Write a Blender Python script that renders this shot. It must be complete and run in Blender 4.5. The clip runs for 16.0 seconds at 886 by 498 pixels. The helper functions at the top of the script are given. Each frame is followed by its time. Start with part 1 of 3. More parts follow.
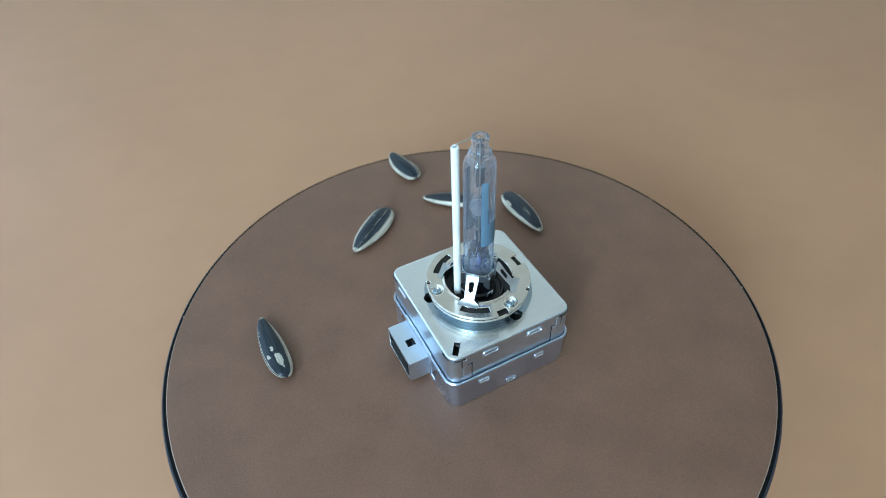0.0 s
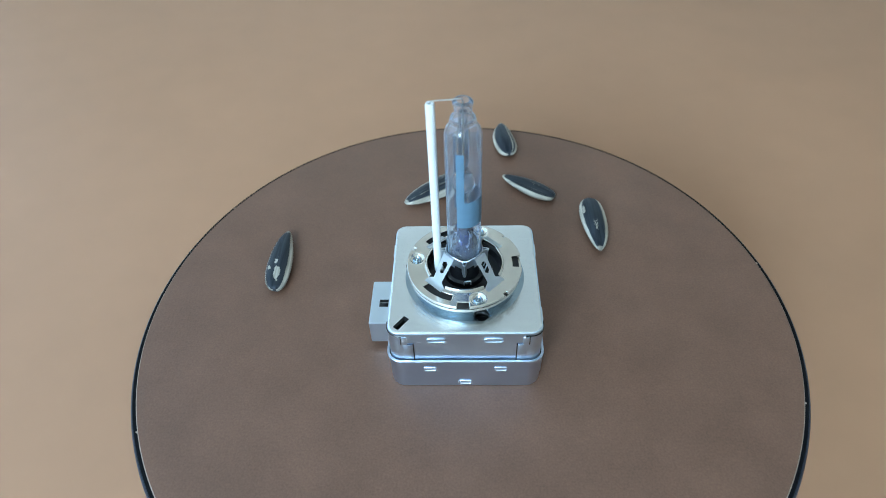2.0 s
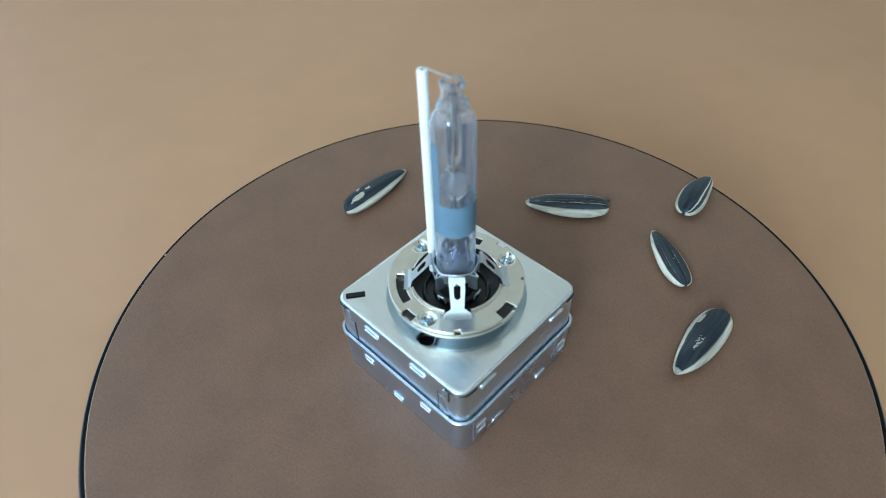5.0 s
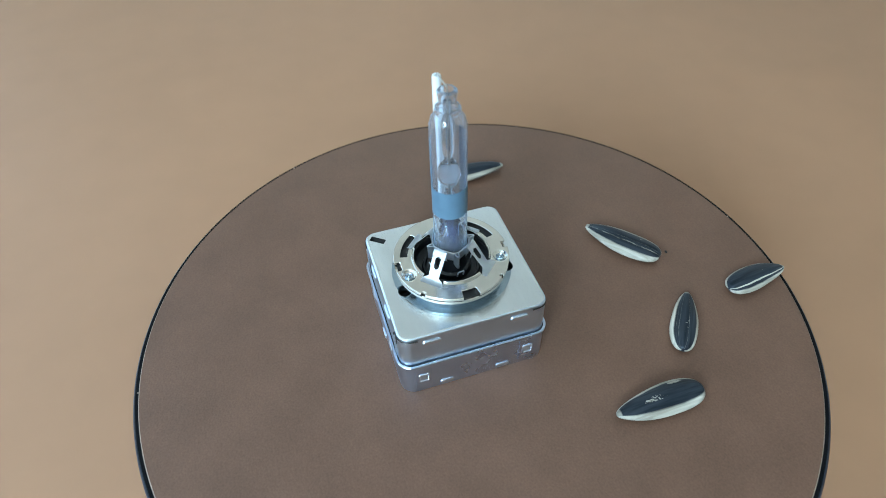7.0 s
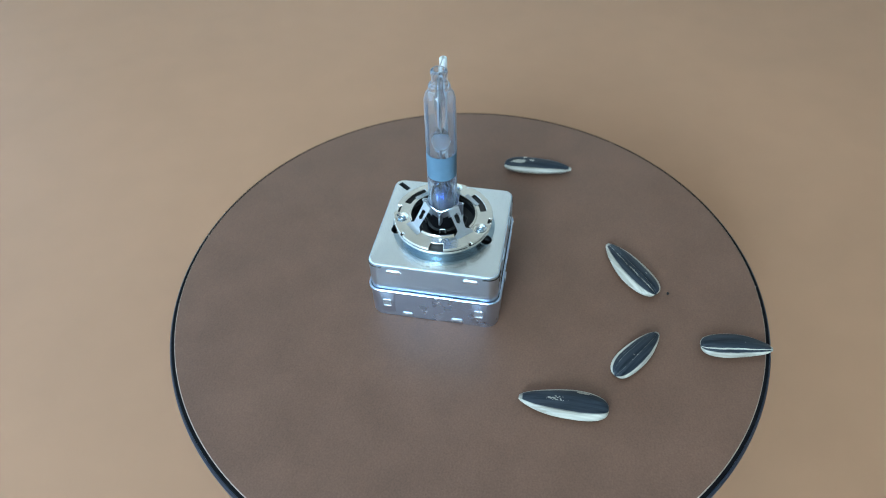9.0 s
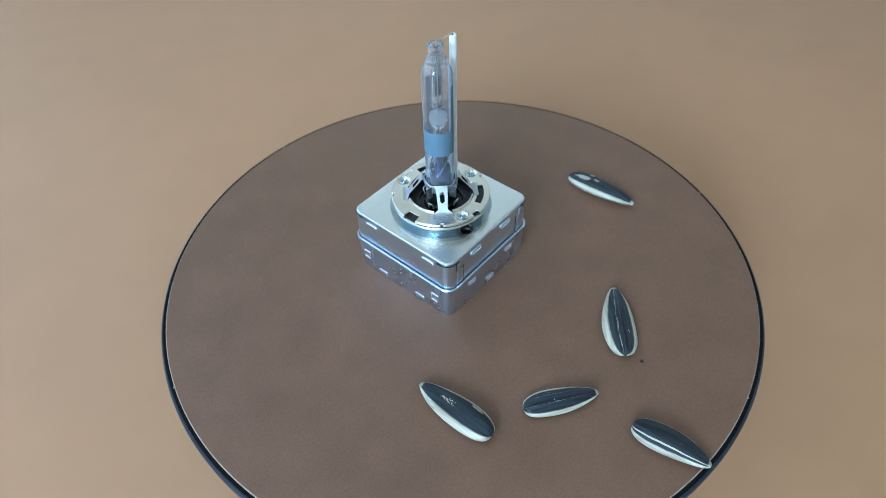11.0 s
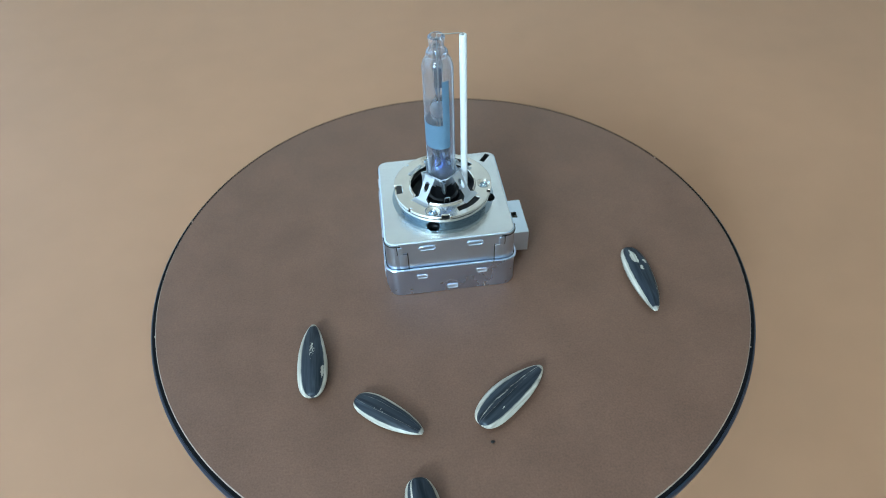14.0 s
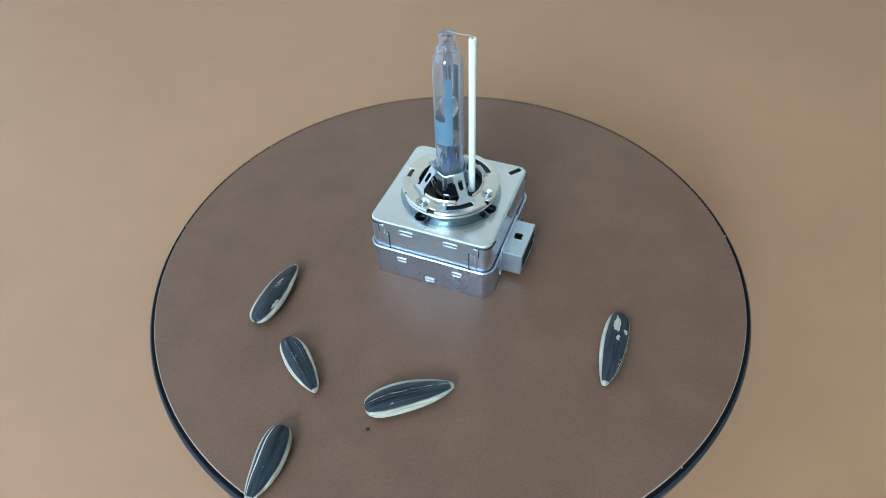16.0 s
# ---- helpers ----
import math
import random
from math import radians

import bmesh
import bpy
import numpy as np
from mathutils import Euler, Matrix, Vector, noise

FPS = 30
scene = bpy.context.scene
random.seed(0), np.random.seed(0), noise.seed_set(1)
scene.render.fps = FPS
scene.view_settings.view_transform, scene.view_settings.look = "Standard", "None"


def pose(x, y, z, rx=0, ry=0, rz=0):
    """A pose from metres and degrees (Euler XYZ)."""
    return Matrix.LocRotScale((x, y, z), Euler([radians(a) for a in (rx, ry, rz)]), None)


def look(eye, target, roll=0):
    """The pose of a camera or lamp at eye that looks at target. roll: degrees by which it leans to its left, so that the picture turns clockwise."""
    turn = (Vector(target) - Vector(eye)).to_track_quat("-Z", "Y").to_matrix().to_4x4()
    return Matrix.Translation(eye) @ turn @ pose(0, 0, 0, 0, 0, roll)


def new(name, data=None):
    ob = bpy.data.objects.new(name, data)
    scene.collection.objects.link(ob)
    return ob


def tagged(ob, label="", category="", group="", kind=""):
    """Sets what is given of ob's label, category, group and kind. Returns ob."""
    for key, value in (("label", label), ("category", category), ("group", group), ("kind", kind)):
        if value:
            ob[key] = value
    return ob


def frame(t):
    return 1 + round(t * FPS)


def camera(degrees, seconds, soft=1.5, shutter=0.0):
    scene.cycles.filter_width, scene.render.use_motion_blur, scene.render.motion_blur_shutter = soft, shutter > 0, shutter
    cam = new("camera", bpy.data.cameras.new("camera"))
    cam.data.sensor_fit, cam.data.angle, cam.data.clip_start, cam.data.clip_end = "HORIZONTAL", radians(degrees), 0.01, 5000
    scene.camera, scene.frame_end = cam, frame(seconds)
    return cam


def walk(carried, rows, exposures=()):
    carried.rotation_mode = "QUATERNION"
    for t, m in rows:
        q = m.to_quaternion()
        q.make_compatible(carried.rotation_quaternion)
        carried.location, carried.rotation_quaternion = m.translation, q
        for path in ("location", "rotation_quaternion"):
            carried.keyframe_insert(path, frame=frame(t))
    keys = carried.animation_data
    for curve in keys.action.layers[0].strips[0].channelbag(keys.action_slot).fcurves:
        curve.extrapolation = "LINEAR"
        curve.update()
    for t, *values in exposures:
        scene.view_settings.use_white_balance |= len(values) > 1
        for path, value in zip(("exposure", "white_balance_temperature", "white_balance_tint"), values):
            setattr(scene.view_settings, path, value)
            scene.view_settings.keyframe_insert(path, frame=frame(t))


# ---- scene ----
# Units: metres. The turntable's top is z = 0 and its axle the z axis.
MM = 0.001
SPIN_START, SPIN_RATE = 26.14, -14.363   # degrees, degrees per second
TABLE_Z = -0.075

cam = camera(70.67, 16.0, soft=0.9)
cam.data.dof.use_dof = True
cam.data.dof.focus_distance = 0.18
cam.data.dof.aperture_fstop = 16.0
CAMERA_ROWS = [
    (0.0, pose(-0.0056, -0.1364, 0.1710, 45.17, 1.69, -1.34)),
    (0.5, pose(-0.0035, -0.1332, 0.1639, 44.36, 1.44, -0.63)),
    (1.0, pose(-0.0084, -0.1316, 0.1636, 43.88, 1.55, -1.10)),
    (1.5, pose(-0.0028, -0.1340, 0.1642, 44.68, 1.90, -0.58)),
    (2.0, pose(-0.0047, -0.1274, 0.1559, 44.67, 1.82, -1.49)),
    (2.5, pose(-0.0067, -0.1143, 0.1433, 44.37, 1.38, -1.39)),
    (3.0, pose(-0.0076, -0.1022, 0.1387, 45.09, 1.65, -1.67)),
    (5.5, pose(-0.0084, -0.1026, 0.1397, 43.47, 1.60, -1.92)),
    (6.0, pose(-0.0117, -0.1079, 0.1442, 43.20, 1.34, -2.34)),
    (6.5, pose(-0.0158, -0.1128, 0.1533, 43.30, 1.32, -2.41)),
    (7.0, pose(-0.0107, -0.1211, 0.1546, 43.86, 1.46, -2.13)),
    (7.5, pose(-0.0091, -0.1287, 0.1588, 43.34, 1.73, -2.22)),
    (8.0, pose(-0.0094, -0.1327, 0.1614, 43.52, 1.38, -2.46)),
    (8.5, pose(-0.0100, -0.1412, 0.1618, 44.14, 1.46, -2.28)),
    (9.0, pose(-0.0106, -0.1470, 0.1675, 43.74, 1.38, -2.36)),
    (11.5, pose(-0.0064, -0.1490, 0.1636, 43.22, 1.27, -1.47)),
    (12.0, pose(-0.0073, -0.1494, 0.1639, 42.88, 1.42, -1.51)),
    (12.5, pose(-0.0076, -0.1512, 0.1624, 43.15, 1.61, -1.62)),
    (13.0, pose(-0.0066, -0.1497, 0.1634, 43.04, 1.64, -1.66)),
    (13.5, pose(-0.0081, -0.1482, 0.1630, 42.95, 1.65, -1.89)),
    (14.0, pose(-0.0025, -0.1483, 0.1634, 43.29, 1.80, -2.04)),
    (14.5, pose(-0.0011, -0.1497, 0.1626, 43.31, 1.28, -2.20)),
    (15.0, pose(-0.0008, -0.1500, 0.1632, 42.97, 1.91, -2.05)),
    (15.5, pose(-0.0029, -0.1491, 0.1624, 43.42, 1.58, -2.11)),
    (16.0, pose(-0.0020, -0.1498, 0.1635, 43.25, 1.71, -2.16)),
]
# the white balance drifts a little: seconds, stops, kelvin, tint
TINTS = [(t, -0.05, k, 10) for t, k in ((0, 6580), (0.5, 6380), (1, 6330), (2, 6330), (2.5, 6380), (3, 6760), (5.5, 6900), (6.5, 7000), (7, 6700), (7.5, 6430), (9, 6380), (11.5, 6380), (12.5, 6480), (13, 6580), (14, 6580), (14.5, 6480), (15, 6480), (15.5, 6580), (16, 6720))]
walk(cam, CAMERA_ROWS, TINTS)

# ---- light ----
world = bpy.data.worlds.new("daylight")
scene.world = world
world.use_nodes = True
wn = world.node_tree.nodes
sky = wn.new("ShaderNodeTexSky")
sky.sky_type = "NISHITA"
sky.sun_disc = False
sky.sun_elevation, sky.sun_rotation = radians(40), radians(20)
wn["Background"].inputs["Strength"].default_value = 0.1
world.node_tree.links.new(sky.outputs["Color"], wn["Background"].inputs["Color"])


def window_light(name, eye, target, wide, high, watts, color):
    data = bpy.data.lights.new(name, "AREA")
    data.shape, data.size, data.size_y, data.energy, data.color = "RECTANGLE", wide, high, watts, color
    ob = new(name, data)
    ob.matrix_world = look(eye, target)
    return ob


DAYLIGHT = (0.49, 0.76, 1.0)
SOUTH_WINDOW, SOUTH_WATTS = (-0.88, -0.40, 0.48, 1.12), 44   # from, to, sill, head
# unseen west opening, added as fill for the left side and the walls
WEST_FILL_OPENING, WEST_FILL_WATTS = (-0.5, 1.1, 0.15, 1.2), 10


# ---- materials ----
def material(name, color, rough=0.5, metal=0.0, vary=0.0, scale=200.0, bump=0.0, bump_scale=900.0, rough_vary=0.0, second=None, stretch=None, grain=0.0, grain_scale=1500.0, **more):
    m = bpy.data.materials.new(name)
    m.use_nodes = True
    nodes, links = m.node_tree.nodes, m.node_tree.links
    b = nodes["Principled BSDF"]
    b.inputs["Base Color"].default_value = (*color, 1)
    b.inputs["Roughness"].default_value = rough
    b.inputs["Metallic"].default_value = metal
    for key, value in more.items():
        b.inputs[key.replace("_", " ")].default_value = value
    co = nodes.new("ShaderNodeTexCoord")
    vec = co.outputs["Object"]
    if stretch:
        mp = nodes.new("ShaderNodeMapping")
        mp.inputs["Scale"].default_value = stretch
        links.new(vec, mp.inputs["Vector"])
        vec = mp.outputs["Vector"]
    if vary or second:
        n1, n2 = nodes.new("ShaderNodeTexNoise"), nodes.new("ShaderNodeTexNoise")
        n1.inputs["Scale"].default_value, n1.inputs["Detail"].default_value = scale, 6
        n2.inputs["Scale"].default_value, n2.inputs["Detail"].default_value = scale * 9, 4
        links.new(vec, n1.inputs["Vector"]), links.new(vec, n2.inputs["Vector"])
        mix = nodes.new("ShaderNodeMath")
        mix.operation = "MULTIPLY_ADD"
        mix.inputs[1].default_value = 0.4
        links.new(n2.outputs["Fac"], mix.inputs[0]), links.new(n1.outputs["Fac"], mix.inputs[2])
        ramp = nodes.new("ShaderNodeValToRGB")
        low = [max(c * (1 - vary), 0) for c in color]
        high = second or [min(c * (1 + vary), 1) for c in color]
        ramp.color_ramp.elements[0].position, ramp.color_ramp.elements[1].position = 0.5, 0.9
        ramp.color_ramp.elements[0].color = (*low, 1)
        ramp.color_ramp.elements[1].color = (*high, 1)
        links.new(mix.outputs[0], ramp.inputs["Fac"])
        color_out = ramp.outputs["Color"]
        if grain:
            # fine speckle over the broad mottling
            n4, span, speckle = nodes.new("ShaderNodeTexNoise"), nodes.new("ShaderNodeMapRange"), nodes.new("ShaderNodeVectorMath")
            n4.inputs["Scale"].default_value, n4.inputs["Detail"].default_value = grain_scale, 3
            span.inputs["From Min"].default_value, span.inputs["From Max"].default_value = 0.3, 0.7
            span.inputs["To Min"].default_value, span.inputs["To Max"].default_value = 1 - grain, 1 + grain
            speckle.operation = "SCALE"
            links.new(vec, n4.inputs["Vector"])
            links.new(n4.outputs["Fac"], span.inputs["Value"])
            links.new(color_out, speckle.inputs[0])
            links.new(span.outputs["Result"], speckle.inputs["Scale"])
            color_out = speckle.outputs["Vector"]
        links.new(color_out, b.inputs["Base Color"])
        if rough_vary:
            mr = nodes.new("ShaderNodeMapRange")
            mr.inputs["From Min"].default_value, mr.inputs["From Max"].default_value = 0.4, 1.0
            mr.inputs["To Min"].default_value, mr.inputs["To Max"].default_value = rough - rough_vary, rough + rough_vary
            links.new(mix.outputs[0], mr.inputs["Value"])
            links.new(mr.outputs["Result"], b.inputs["Roughness"])
    if bump:
        n3, bp = nodes.new("ShaderNodeTexNoise"), nodes.new("ShaderNodeBump")
        n3.inputs["Scale"].default_value, n3.inputs["Detail"].default_value = bump_scale, 5
        bp.inputs["Strength"].default_value, bp.inputs["Distance"].default_value = bump, 0.0004
        links.new(vec, n3.inputs["Vector"])
        links.new(n3.outputs["Fac"], bp.inputs["Height"])
        links.new(bp.outputs["Normal"], b.inputs["Normal"])
    return m


TABLE_MAT = material("beige_table", (0.424, 0.216, 0.118), 0.55, vary=0.06, scale=4, bump=0.03, bump_scale=300)
WALL_MAT = material("warm_plaster", (0.89, 0.85, 0.78), 0.9, vary=0.03, scale=3, bump=0.1, bump_scale=80)
FLOOR_MAT = material("room_floor", (0.25, 0.18, 0.12), 0.5, vary=0.2, scale=5)
BOARD_MAT = material("brown_hardboard", (0.158, 0.077, 0.048), 0.46, vary=0.11, scale=60, grain=0.14, grain_scale=1700, bump=0.16, bump_scale=1600, rough_vary=0.06)
EDGE_MAT = material("pale_board_edge", (0.32, 0.24, 0.19), 0.7, vary=0.2, scale=400)
BLACK_RIM = material("black_rim", (0.012, 0.023, 0.043), 0.30, vary=0.2, scale=300, bump=0.05)
BLACK_GAP = material("black_gap_shade", (0.003, 0.003, 0.004), 0.85, vary=0.3, scale=500, Specular_IOR_Level=0.15)
# lid top paler, zinc sides bluer: reflected wall and sky tints put into colour
LID_TOP = material("brushed_lid_top", (0.82, 0.86, 0.89), 0.24, 1.0, vary=0.03, scale=120, bump=0.003, bump_scale=700, rough_vary=0.03, stretch=(1, 6, 1))
ZINC = material("zinc_plate", (0.72, 0.84, 0.97), 0.31, 1.0, vary=0.04, scale=22, rough_vary=0.04)
TRAY_METAL = material("stamped_tray_metal", (0.62, 0.72, 0.90), 0.28, 1.0, vary=0.04, scale=22, rough_vary=0.03)
POLISHED = material("polished_steel", (0.76, 0.73, 0.68), 0.15, 1.0, vary=0.04, scale=250, rough_vary=0.04)
# darkened zinc: shade below the flange ring is put into this colour
DRAWN = material("drawn_zinc_shaded", (0.38, 0.48, 0.56), 0.20, 1.0, vary=0.06, scale=200, rough_vary=0.05)
SPRING_METAL = material("spring_steel", (0.86, 0.90, 0.94), 0.46, 1.0, vary=0.03, scale=400)
BRIGHT_LUG = material("bright_lug_metal", (0.74, 0.79, 0.86), 0.36, 1.0, vary=0.03, scale=400)
# real plastic parts, and black painted as shade in holes and gaps
BLACK_PLASTIC_AND_SHADE = material("black_plastic_and_shade", (0.006, 0.006, 0.007), 0.35, vary=0.2, scale=300)
CERAMIC = material("white_ceramic", (0.80, 0.81, 0.80), 0.35, vary=0.03, scale=300)
COATING = material("blue_grey_coating", (0.11, 0.21, 0.30), 0.45, vary=0.06, scale=400)
GLASS = material("quartz_glass", (0.90, 0.94, 1.0), 0.0, Transmission_Weight=1.0, IOR=1.46)
# diffuse haze and blue sheen paint bright reflections into the envelope's glass
PAINTED_HAZE_GLASS = material("quartz_glass_painted_haze", (0.86, 0.92, 1.0), 0.0, Transmission_Weight=0.95, IOR=1.46, Sheen_Weight=0.9, Sheen_Roughness=0.35, Sheen_Tint=(0.55, 0.75, 1.0, 1.0))
WIRE = material("nickel_wire", (0.55, 0.54, 0.52), 0.3, 1.0, vary=0.1, scale=900)
STEM_METAL = material("dark_blue_stem_metal", (0.09, 0.17, 0.33), 0.25, 1.0, vary=0.15, scale=300)
STEM_GLASS = material("blue_pinched_glass", (0.42, 0.58, 0.92), 0.02, Transmission_Weight=1.0, IOR=1.46)
DARK_METAL = material("dark_molybdenum", (0.05, 0.085, 0.15), 0.28, 1.0, vary=0.1, scale=600)


# ---- mesh helpers ----
def smooth(bm, angle=35):
    bm.normal_update()
    for f in bm.faces:
        f.smooth = True
    lim = radians(angle)
    for e in bm.edges:
        if len(e.link_faces) == 2 and e.calc_face_angle(0) > lim:
            e.smooth = False
    return bm


def part(name, bm, mat, parent=None, label="", fix=True):
    if fix:
        bmesh.ops.recalc_face_normals(bm, faces=bm.faces)
    smooth(bm)
    me = bpy.data.meshes.new(name)
    bm.to_mesh(me)
    bm.free()
    for m in mat if isinstance(mat, (list, tuple)) else (mat,):
        me.materials.append(m)
    ob = new(name, me)
    if parent:
        ob.parent = parent
    return tagged(ob, label)


def empty(name, m, label, category, group=""):
    ob = new(name)
    ob.empty_display_size = 0.01
    ob.matrix_world = m
    return tagged(ob, label, category, group)


def loft(loops, caps=(True, True), bm=None):
    """Loops of equal length joined into a skin."""
    bm = bm or bmesh.new()
    rings = [[bm.verts.new(p) for p in loop] for loop in loops]
    n = len(rings[0])
    for a, b in zip(rings, rings[1:]):
        for i in range(n):
            j = (i + 1) % n
            bm.faces.new((a[i], a[j], b[j], b[i]))
    if caps[0]:
        bm.faces.new(rings[0][::-1])
    if caps[1]:
        bm.faces.new(rings[-1])
    return bm


def circle(r, z, n=48, x=0.0, y=0.0):
    return [(x + r * math.cos(2 * math.pi * i / n), y + r * math.sin(2 * math.pi * i / n), z) for i in range(n)]


def revolve(profile, n=48, caps=(True, True), scale=MM, x=0.0, y=0.0):
    return loft([circle(r * scale, z * scale, n, x * scale, y * scale) for r, z in profile], caps)


def rounded(hx, hy, r, z, n=6, cx=0.0, cy=0.0):
    pts = []
    for k, (sx, sy) in enumerate(((1, 1), (-1, 1), (-1, -1), (1, -1))):
        for i in range(n + 1):
            a = radians(90 * k + 90 * i / n)
            pts.append(((cx + sx * (hx - r) + r * math.cos(a)) * MM, (cy + sy * (hy - r) + r * math.sin(a)) * MM, z * MM))
    return pts


def box(x0, x1, y0, y1, z0, z1, bevel=0.0, bm=None, scale=MM):
    """A box, its edges bevelled."""
    own = bmesh.new()
    bmesh.ops.create_cube(own, size=1)
    for v in own.verts:
        v.co = Vector(((x0 + x1) / 2 + v.co.x * (x1 - x0), (y0 + y1) / 2 + v.co.y * (y1 - y0), (z0 + z1) / 2 + v.co.z * (z1 - z0))) * scale
    if bevel:
        bmesh.ops.bevel(own, geom=own.edges[:], offset=bevel * scale, segments=2, profile=0.5, affect="EDGES")
    return own


def tube(points, r, n=10, scale=MM, closed=False):
    """A round rod along points."""
    pts = [Vector(p) * scale for p in points]
    loops = []
    for i, p in enumerate(pts):
        d = (pts[min(i + 1, len(pts) - 1)] - pts[max(i - 1, 0)]).normalized()
        u = d.orthogonal().normalized() if not loops else (u - d * u.dot(d)).normalized()
        v = d.cross(u)
        loops.append([p + (u * math.cos(2 * math.pi * k / n) + v * math.sin(2 * math.pi * k / n)) * r * scale for k in range(n)])
    return loft(loops)


def crisp(ob):
    """Flat sides stay flat beside their rounded edges."""
    ob.modifiers.new("flat_sides", "WEIGHTED_NORMAL").keep_sharp = True
    return ob


def moved(bm, m):
    bmesh.ops.transform(bm, matrix=m, verts=bm.verts)
    return bm


def cut(ob, bms, mat):
    """Pockets taken out of a mesh; their walls get mat."""
    tools = []
    for bm in bms:
        t = part("cutter", bm, mat)
        tools.append(t)
        mod = ob.modifiers.new("cut", "BOOLEAN")
        mod.operation, mod.object, mod.solver = "DIFFERENCE", t, "EXACT"
        mod.material_mode = "TRANSFER"
    parent, ob.parent = ob.parent, None
    dg = bpy.context.evaluated_depsgraph_get()
    me = bpy.data.meshes.new_from_object(ob.evaluated_get(dg))
    ob.modifiers.clear()
    ob.data = me
    ob.parent = parent
    for t in tools:
        bpy.data.objects.remove(t)
    return ob


def polar_plate(inner, outer, z0, z1, holes, n=144, radii=10, dimples=()):
    """A ring of sheet metal; holes are (from, to, r0, r1) in degrees and mm."""
    bm = bmesh.new()
    rs = [inner + (outer - inner) * k / radii for k in range(radii + 1)]
    grid = [[bm.verts.new((r * MM * math.cos(2 * math.pi * i / n), r * MM * math.sin(2 * math.pi * i / n), z1 * MM)) for r in rs] for i in range(n)]
    for i in range(n):
        a = (i + 0.5) * 360 / n
        for k in range(radii):
            r = (rs[k] + rs[k + 1]) / 2
            if any((a - lo) % 360 < (hi - lo) and r0 < r < r1 for lo, hi, r0, r1 in holes):
                continue
            j = (i + 1) % n
            bm.faces.new((grid[i][k], grid[i][k + 1], grid[j][k + 1], grid[j][k]))
    for v in [v for v in bm.verts if not v.link_faces]:
        bm.verts.remove(v)
    for v in bm.verts:
        for x, y in dimples:
            f = min(max((2.25 - math.hypot(v.co.x / MM - x, v.co.y / MM - y)) / 0.8, 0), 1)
            v.co.z -= 0.65 * MM * f * f * (3 - 2 * f)
    made = bmesh.ops.extrude_face_region(bm, geom=bm.faces[:])
    for v in made["geom"]:
        if isinstance(v, bmesh.types.BMVert):
            v.co.z -= (z1 - z0) * MM
    return bm


# ---- unseen room added round the table ----
def wall_round(name, lo, hi, axis, opening):
    """A wall in four pieces round a window opening: (from, to, sill, head) along the wall."""
    a0, a1, z0, z1 = opening
    along = 1 - axis
    wall = None
    for u0, u1, w0, w1 in ((lo[along], a0, lo[2], hi[2]), (a1, hi[along], lo[2], hi[2]), (a0, a1, lo[2], z0), (a0, a1, z1, hi[2])):
        b = [lo[0], hi[0], lo[1], hi[1], w0, w1]
        b[2 * along], b[2 * along + 1] = u0, u1
        piece = box(*b, scale=1)
        if wall is None:
            wall = piece
            continue
        me = bpy.data.meshes.new("piece")
        piece.to_mesh(me)
        piece.free()
        wall.from_mesh(me)
        bpy.data.meshes.remove(me)
    return tagged(part(name, wall, WALL_MAT), kind="structure")


# out-of-view walls and ceiling, sized and toned to bounce light into the metal
def unseen_room():
    x0, x1, y0, y1, z0, z1 = -0.95, 1.9, -1.3, 1.6, TABLE_Z - 0.75, 1.55
    t = 0.12
    tagged(part("floor", box(x0, x1, y0, y1, z0 - t, z0, scale=1), FLOOR_MAT), kind="structure")
    tagged(part("ceiling", box(x0 - t, x1 + t, y0 - t, y1 + t, z1, z1 + t, scale=1), WALL_MAT), kind="structure")
    tagged(part("wall_north", box(x0 - t, x1 + t, y1, y1 + t, z0, z1, scale=1), WALL_MAT), kind="structure")
    tagged(part("wall_east", box(x1, x1 + t, y0, y1, z0, z1, scale=1), WALL_MAT), kind="structure")
    wall_round("wall_west", (x0 - t, y0, z0), (x0, y1, z1), 0, WEST_FILL_OPENING)
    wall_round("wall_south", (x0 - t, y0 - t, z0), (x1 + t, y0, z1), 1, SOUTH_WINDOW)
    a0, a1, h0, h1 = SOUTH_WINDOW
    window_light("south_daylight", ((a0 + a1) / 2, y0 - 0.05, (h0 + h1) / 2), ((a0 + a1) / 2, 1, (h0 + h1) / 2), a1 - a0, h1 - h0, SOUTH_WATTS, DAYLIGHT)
    # fill lamp in the added west opening
    a0, a1, h0, h1 = WEST_FILL_OPENING
    window_light("west_fill", (x0 - 0.05, (a0 + a1) / 2, (h0 + h1) / 2), (1, (a0 + a1) / 2, (h0 + h1) / 2), a1 - a0, h1 - h0, WEST_FILL_WATTS, DAYLIGHT)


unseen_room()


def table():
    root = empty("table", pose(0, 0, TABLE_Z - 0.75), "plain beige table with a smooth matt top", "table")
    part("tabletop", box(-0.93, 1.1, -0.62, 1.3, 0.72, 0.75, 0.004, scale=1), TABLE_MAT, root)
    for sx in (-0.86, 1.02):
        for sy in (-0.54, 1.22):
            part("leg", box(sx - 0.03, sx + 0.03, sy - 0.03, sy + 0.03, 0, 0.72, 0.003, scale=1), TABLE_MAT, root)
    return root


table()


